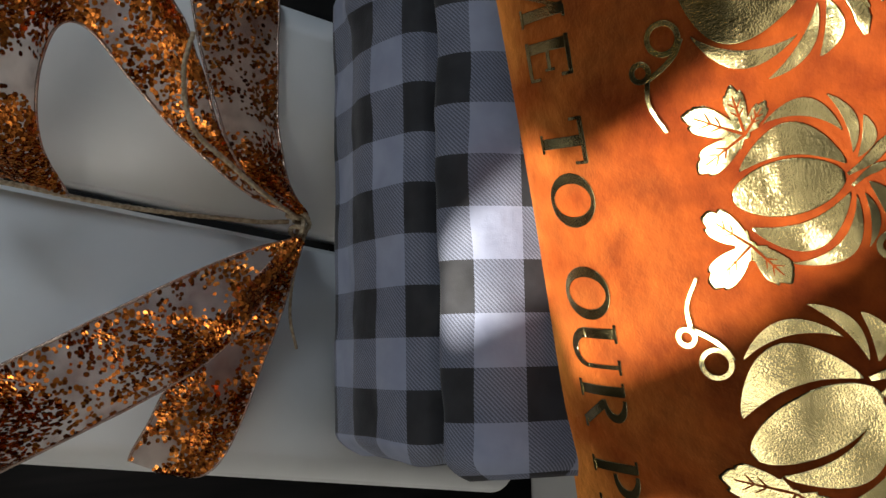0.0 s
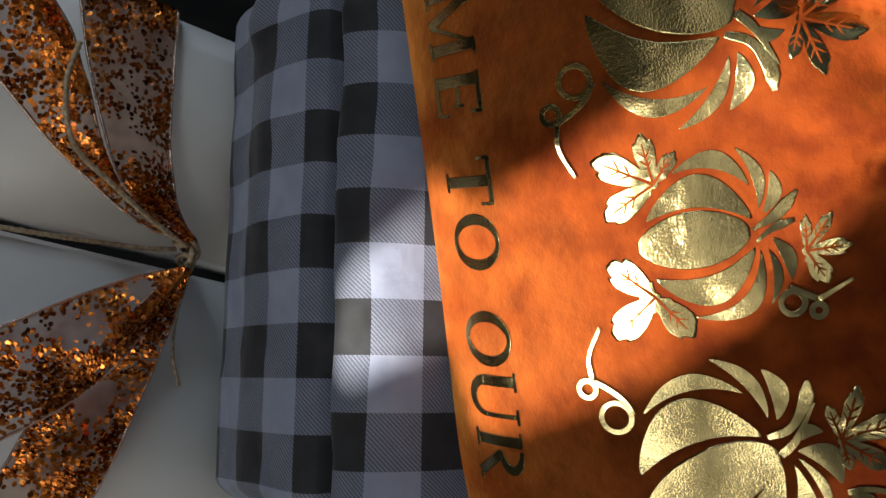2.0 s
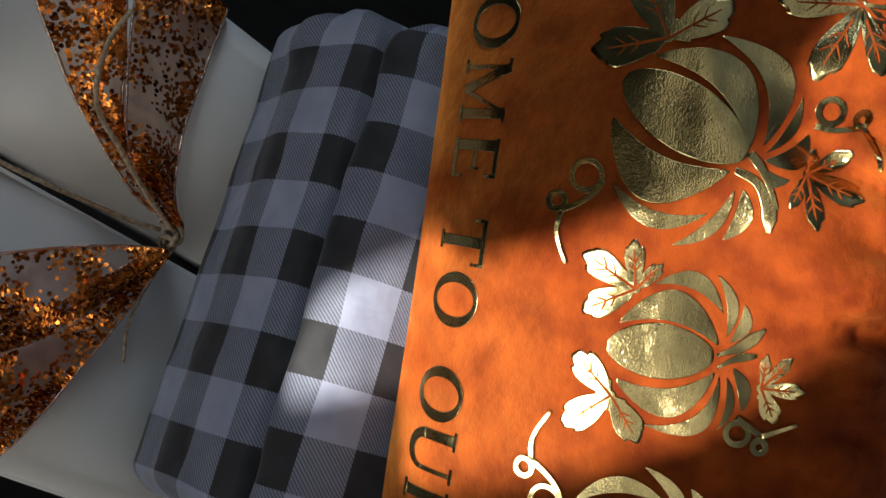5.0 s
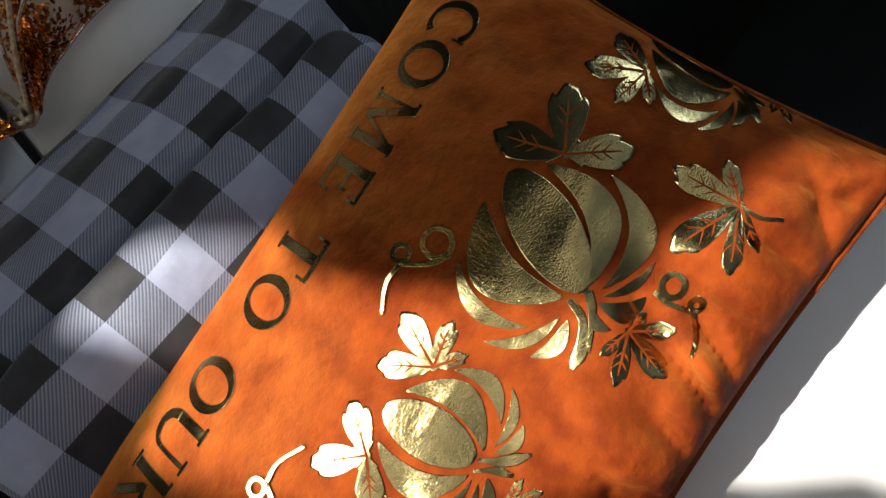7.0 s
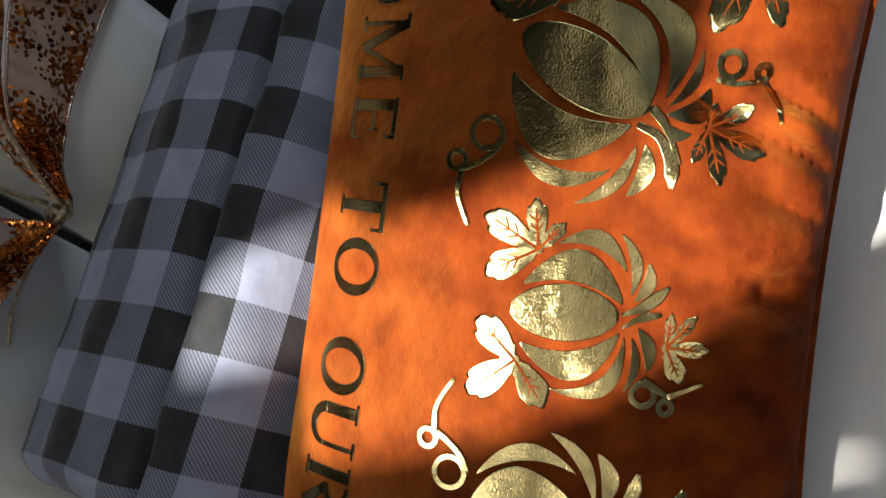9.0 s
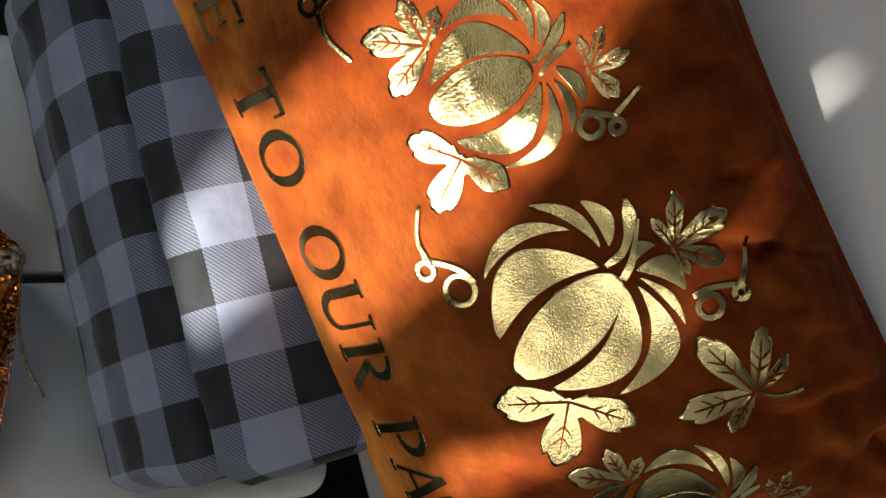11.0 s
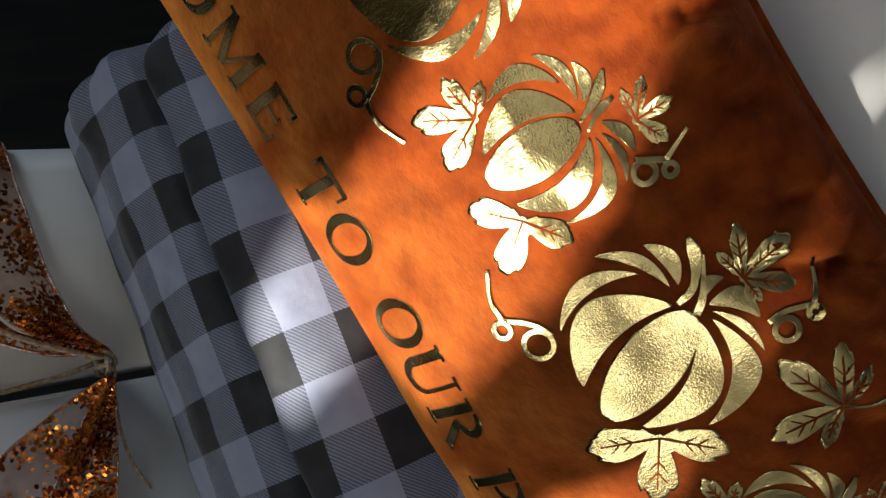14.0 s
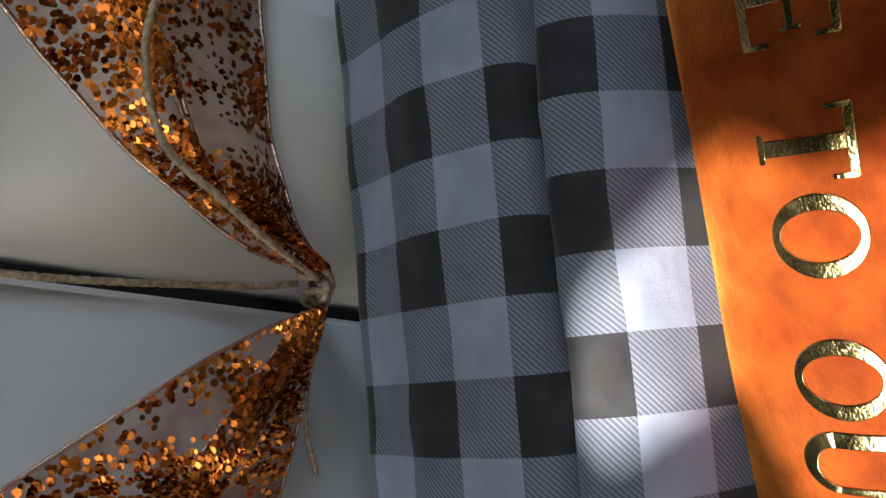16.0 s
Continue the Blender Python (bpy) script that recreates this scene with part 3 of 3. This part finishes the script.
def tendril(parent, place, ring, r1, small, r2, start, mid, tail):
    """A curling tendril: two loops joined by a stroke, and a tail."""
    bm = bmesh.new()
    w = 0.0030
    for centre, r in ((ring, r1), (small, r2)):
        cu, cv = place(*centre)
        r *= SCALE
        path = [(cu + r * math.cos(a), cv + r * math.sin(a)) for a in np.linspace(0, 2 * math.pi + 0.7, 34)]
        stroke(path, [w] * 34, bm, 0.0017)
    knee = place(*mid[-1])
    stroke(bend([place(*start), *(place(*p) for p in mid)], 16), [w] * 16, bm, 0.0018)
    stroke(bend([knee, *(place(*p) for p in tail)], 16), [w * (1 - 0.03 * k) for k in range(16)], bm, 0.0019)
    return part("tendril", bm, foil, parent)


# ribs in millimetres from the print's middle: tip, hub end, bow, width, sharpness
SCALE = 0.001
LARGE_RIBS = [((12.2, -49.4), (-20.4, 13.5), 0.0, 0.475, 0.5), ((-8.6, -52.1), (-28.1, 6.9), 0.30, 0.385, 0.65), ((-39.9, -47.3), (-49.1, 0.2), 0.24, 0.18, 0.8),
              ((23.5, -36.2), (-16.2, 13.9), -0.285, 0.285, 0.65), ((36.7, -6.8), (-14.0, 19.9), -0.315, 0.25, 0.75), ((12.1, 34.6), (-17.3, 21.7), -0.13, 0.15, 1.0),
              ((-4.8, 40.4), (-21.0, 22.0), -0.27, 0.45, 0.7), ((-29.1, 34.1), (-25.7, 22.8), -0.27, 0.53, 0.7), ((-67.1, -14.8), (-36.8, 10.0), 0.16, 0.17, 0.8), ((-61.1, 8.7), (-36.1, 14.1), 0.19, 0.33, 0.7)]
SMALL_RIBS = [((0.7, -26.6), (-2.5, 24.6), 0.0, 0.535, 0.5), ((-11.5, -21.8), (-8.3, 25.8), 0.295, 0.33, 0.65), ((-32.5, -8.3), (-23.6, 25.5), 0.28, 0.25, 0.8),
              ((-41.7, 20.5), (-12.7, 28.7), 0.17, 0.18, 0.8), ((-29.6, 35.0), (-10.5, 30.7), 0.19, 0.32, 0.7), ((16.2, -19.6), (4.9, 26.0), -0.285, 0.31, 0.65),
              ((35.6, -3.4), (6.3, 28.1), -0.32, 0.19, 0.8), ((31.8, 31.2), (6.4, 31.7), -0.15, 0.16, 0.8), ((21.3, 41.0), (1.5, 34.1), -0.15, 0.30, 0.7)]


def placer(u, v, mirror, size=1.0):
    def place(x, y):
        return u + mirror * x * SCALE * size, v + y * SCALE * size
    return place


def pumpkin(place, ribs, stems, label):
    """A foil pumpkin: its stem's strands, and each rib by itself."""
    bm = bmesh.new()
    for path, ws in stems:
        stroke([place(x, y) for x, y in bend(path, 12)], [w * SCALE for w in np.interp(np.linspace(0, 1, 12), np.linspace(0, 1, len(ws)), ws)], bm)
    top = part("pumpkin_print", bm, foil, pillow, label)
    for spec in ribs:
        part("rib", blade(place, *spec[:2], *spec[2:]), foil, top)
    return top


def large_pumpkin(u, v, mirror, label):
    place = placer(u, v, mirror)
    top = pumpkin(place, LARGE_RIBS, (([(-55.1, 28.4), (-43.6, 26.7), (-32.0, 19.7), (-27.5, 9.3)], (2.0, 7.5, 6.0, 4.0, 4.5, 3.0)), ([(-43.9, 31.0), (-35.0, 26.5), (-25.2, 21.0), (-18.5, 14.6)], (0.8, 2.2, 3.2, 4.6, 4.2))), label)
    leaf(top, (-24.4, 42.0), [(-51.0, 50.4), (-34.1, 69.0), (-10.5, 62.0), (-10.6, 44.5), (-42.6, 36.3)], place)
    leaf(top, (33.0, -31.0), [(24.0, -68.2), (67.0, -49.8), (54.2, -3.0)], place)
    leaf(top, (58.4, 54.7), [(19.9, 37.4), (23.8, 67.7), (43.0, 74.8), (57.2, 17.1), (75.3, 37.3)], place, (63.5, 76.2))
    tendril(top, place, (6.7, 48.4), 5.6, (5.4, 63.4), 2.9, (-0.5, 42.5), [(-1.6, 50.0), (-0.4, 57.0), (1.8, 64.5)], [(-7.9, 70.4), (-18.9, 73.9)])
    tendril(top, place, (-38.8, -60.6), 7.6, (-53.2, -74.0), 4.4, (-40.2, -52.0), [(-47.0, -55.5), (-52.9, -62.4), (-57.6, -71.0)], [(-69.8, -71.6), (-84.4, -64.7)])
    return top


def small_pumpkin(u, v, mirror, label):
    place = placer(u, v, mirror)
    top = pumpkin(place, SMALL_RIBS, (([(-3.3, 25.7), (-9.8, 36.9), (-19.5, 45.8)], (1.5, 3.5, 6.0, 6.0, 1.5)), ([(2.3, 26.9), (-3.2, 34.7), (-6.1, 44.0)], (1.5, 2.5, 4.5, 2.0))), label)
    leaf(top, (-29.0, -16.7), [(-43.4, -45.3), (-53.2, -21.2), (-43.3, -5.6), (-14.0, -41.6)], place)
    leaf(top, (25.0, -20.5), [(7.1, -42.1), (44.7, -42.8), (45.3, -3.8)], place)
    leaf(top, (8.8, 48.4), [(-8.3, 60.2), (6.9, 67.4), (24.3, 56.9), (-7.9, 48.7)], place)
    tendril(top, place, (31.8, 40.6), 5.2, (36.4, 51.5), 3.0, (24.4, 39.1), [(27.0, 44.0), (31.4, 51.9)], [(28.0, 58.0), (22.8, 66.8)])
    return top


large_pumpkin(-0.1225, 0.0400, -1, "large gold foil pumpkin in shade")
large_pumpkin(0.1214, 0.0440, 1, "large bright gold foil pumpkin")
small_pumpkin(-0.0023, 0.0286, 1, "small gold foil pumpkin in the sun")
small_pumpkin(-0.246, 0.0360, -1, "gold foil pumpkin wrapped round the pillow's end")
small_pumpkin(0.238, 0.0420, 1, "gold foil pumpkin wrapped round the pillow's end")

# ---- glitter ribbon bow and twine ----
bow = thing("ribbon_bow", pose(0, 0, 0), "sheer copper glitter ribbon bow with wired edges tied on the stool", "bow")
rng = np.random.default_rng(4)


def ribbon(name, edge_a, edge_b, n, flakes, label=""):
    """A length of ribbon between two edges: sheer cloth, a wire in each hem, glitter discs on it."""
    a, b = spline(edge_a, n), spline(edge_b, n)
    across = 14
    rows = []
    for k in range(n):
        row = []
        for j in range(across + 1):
            t = j / across
            p = a[k].lerp(b[k], t)
            p = p + Vector((0, 0, 0.006 * math.sin(math.pi * t) + 0.0025 * noise.noise(p * 40)))
            row.append(p)
        rows.append(row)
    strip = part(name, grid(rows), sheer, bow, label)
    for side, edge in (("wire", 0), ("wire", across)):
        part(side, tube([r[edge] for r in rows], 0.0012, 6), copper, strip, "thin copper wire hem")
    bm = bmesh.new()
    lean = Vector((0.34, -0.34, 0)) if name in ("tail", "lower_loop") else Vector((0.1, -0.1, 0))
    for _ in range(flakes):
        k, j = rng.uniform(0, n - 1.001), rng.uniform(0.3, across - 0.3)
        i, l = int(k), int(j)
        p = rows[i][l].lerp(rows[i + 1][l], k - i).lerp(rows[i][min(l + 1, across)].lerp(rows[i + 1][min(l + 1, across)], k - i), j - l)
        if noise.noise(Vector((p.x * 30, p.y * 30, p.z * 30 + len(name)))) + rng.uniform(-0.55, 0.55) < 0.0:
            continue
        nrm = (rows[i + 1][l] - rows[i][l]).cross(rows[i][min(l + 1, across)] - rows[i][l])
        if nrm.length < 1e-9:
            continue
        nrm.normalize()
        nrm = nrm if nrm.z > 0 else -nrm
        q = p * 30 + Vector((0, 0, len(name)))
        nrm = (nrm + lean + 1.1 * Vector((noise.noise(q), noise.noise(q + Vector((7, 3, 1))), 0)) + Vector(rng.normal(0, 0.15, 3))).normalized()
        e1 = nrm.orthogonal().normalized()
        e2 = nrm.cross(e1)
        r = rng.uniform(0.0011, 0.0020)
        spin = rng.uniform(0, 1)
        c = p + nrm * rng.uniform(0.0004, 0.0012)
        bm.faces.new([bm.verts.new(c + (e1 * math.cos(spin + q * math.pi / 3) + e2 * math.sin(spin + q * math.pi / 3)) * r) for q in range(6)])
    tagged(part("glitter", bm, glitter, strip, "copper and orange glitter discs", smooth=False), kind="stuff")
    return strip


ribbon("strap", [(-0.022, 0.262, 0.482), (-0.052, 0.222, 0.474), (-0.126, 0.200, 0.462), (-0.183, 0.190, 0.457), (-0.199, 0.190, 0.446), (-0.201, 0.191, 0.37)],
       [(-0.014, 0.272, 0.482), (-0.045, 0.258, 0.474), (-0.100, 0.256, 0.462), (-0.174, 0.258, 0.457), (-0.190, 0.258, 0.446), (-0.192, 0.259, 0.37)], 60, 5000)
ribbon("loop", [(-0.016, 0.262, 0.480), (-0.030, 0.226, 0.480), (-0.064, 0.178, 0.487), (-0.097, 0.143, 0.494), (-0.122, 0.116, 0.502), (-0.118, 0.098, 0.506), (-0.085, 0.089, 0.500), (-0.049, 0.093, 0.488), (-0.021, 0.113, 0.466)],
       [(-0.018, 0.268, 0.486), (-0.045, 0.214, 0.494), (-0.106, 0.186, 0.506), (-0.138, 0.170, 0.513), (-0.156, 0.143, 0.520), (-0.154, 0.088, 0.525), (-0.110, 0.046, 0.520), (-0.054, 0.046, 0.500), (-0.030, 0.070, 0.468)], 90, 9500)
ribbon("tail", [(0.002, 0.262, 0.484), (0.012, 0.228, 0.488), (0.034, 0.178, 0.491), (0.083, 0.083, 0.498), (0.110, 0.030, 0.50)],
       [(0.006, 0.268, 0.474), (0.066, 0.225, 0.476), (0.101, 0.180, 0.479), (0.146, 0.085, 0.484), (0.172, 0.030, 0.486)], 70, 8500)
ribbon("lower_loop", [(0.002, 0.270, 0.478), (0.055, 0.256, 0.470), (0.110, 0.236, 0.466), (0.146, 0.220, 0.468), (0.164, 0.202, 0.466), (0.160, 0.176, 0.462)],
       [(0.002, 0.262, 0.472), (0.062, 0.212, 0.462), (0.100, 0.182, 0.460), (0.128, 0.168, 0.459), (0.146, 0.158, 0.458), (0.152, 0.156, 0.458)], 50, 5200)

twine = thing("twine", pose(0, 0, 0), "rough natural jute twine knotted over the ribbon", "twine")


def strand(points, n, r=0.0016, label=""):
    return part("strand", tube(spline(points, n), r, 10, ply=3, turns=n / 10.0), jute, twine, label)


strand([(-0.012, 0.262, 0.470), (-0.013, 0.235, 0.456), (-0.018, 0.15, 0.4535), (-0.028, 0.08, 0.4535), (-0.036, 0.02, 0.4535)], 160)
strand([(-0.012, 0.266, 0.482), (-0.026, 0.234, 0.497), (-0.042, 0.206, 0.509), (-0.063, 0.180, 0.513), (-0.096, 0.172, 0.519), (-0.122, 0.176, 0.526)], 130)
strand([(-0.008, 0.272, 0.482), (0.012, 0.268, 0.475), (0.034, 0.266, 0.466), (0.058, 0.268, 0.4575), (0.080, 0.275, 0.4525)], 90, 0.0011, "loose frayed end of twine")
for cx, cy, cz, rr, tilt in ((-0.013, 0.267, 0.480, 0.009, 20), (-0.008, 0.268, 0.478, 0.010, 70), (-0.016, 0.264, 0.478, 0.008, -35), (-0.004, 0.266, 0.477, 0.009, 110)):
    ring = [Vector((cx, cy, cz)) + Euler((radians(60), radians(tilt), radians(tilt * 2))).to_matrix() @ Vector((rr * math.cos(a), rr * 0.6 * math.sin(a), 0)) for a in np.linspace(0, 2 * math.pi, 30)[:-1]]
    part("knot", tube(ring, 0.0017, 8, ply=3, turns=5, closed=True), jute, twine)
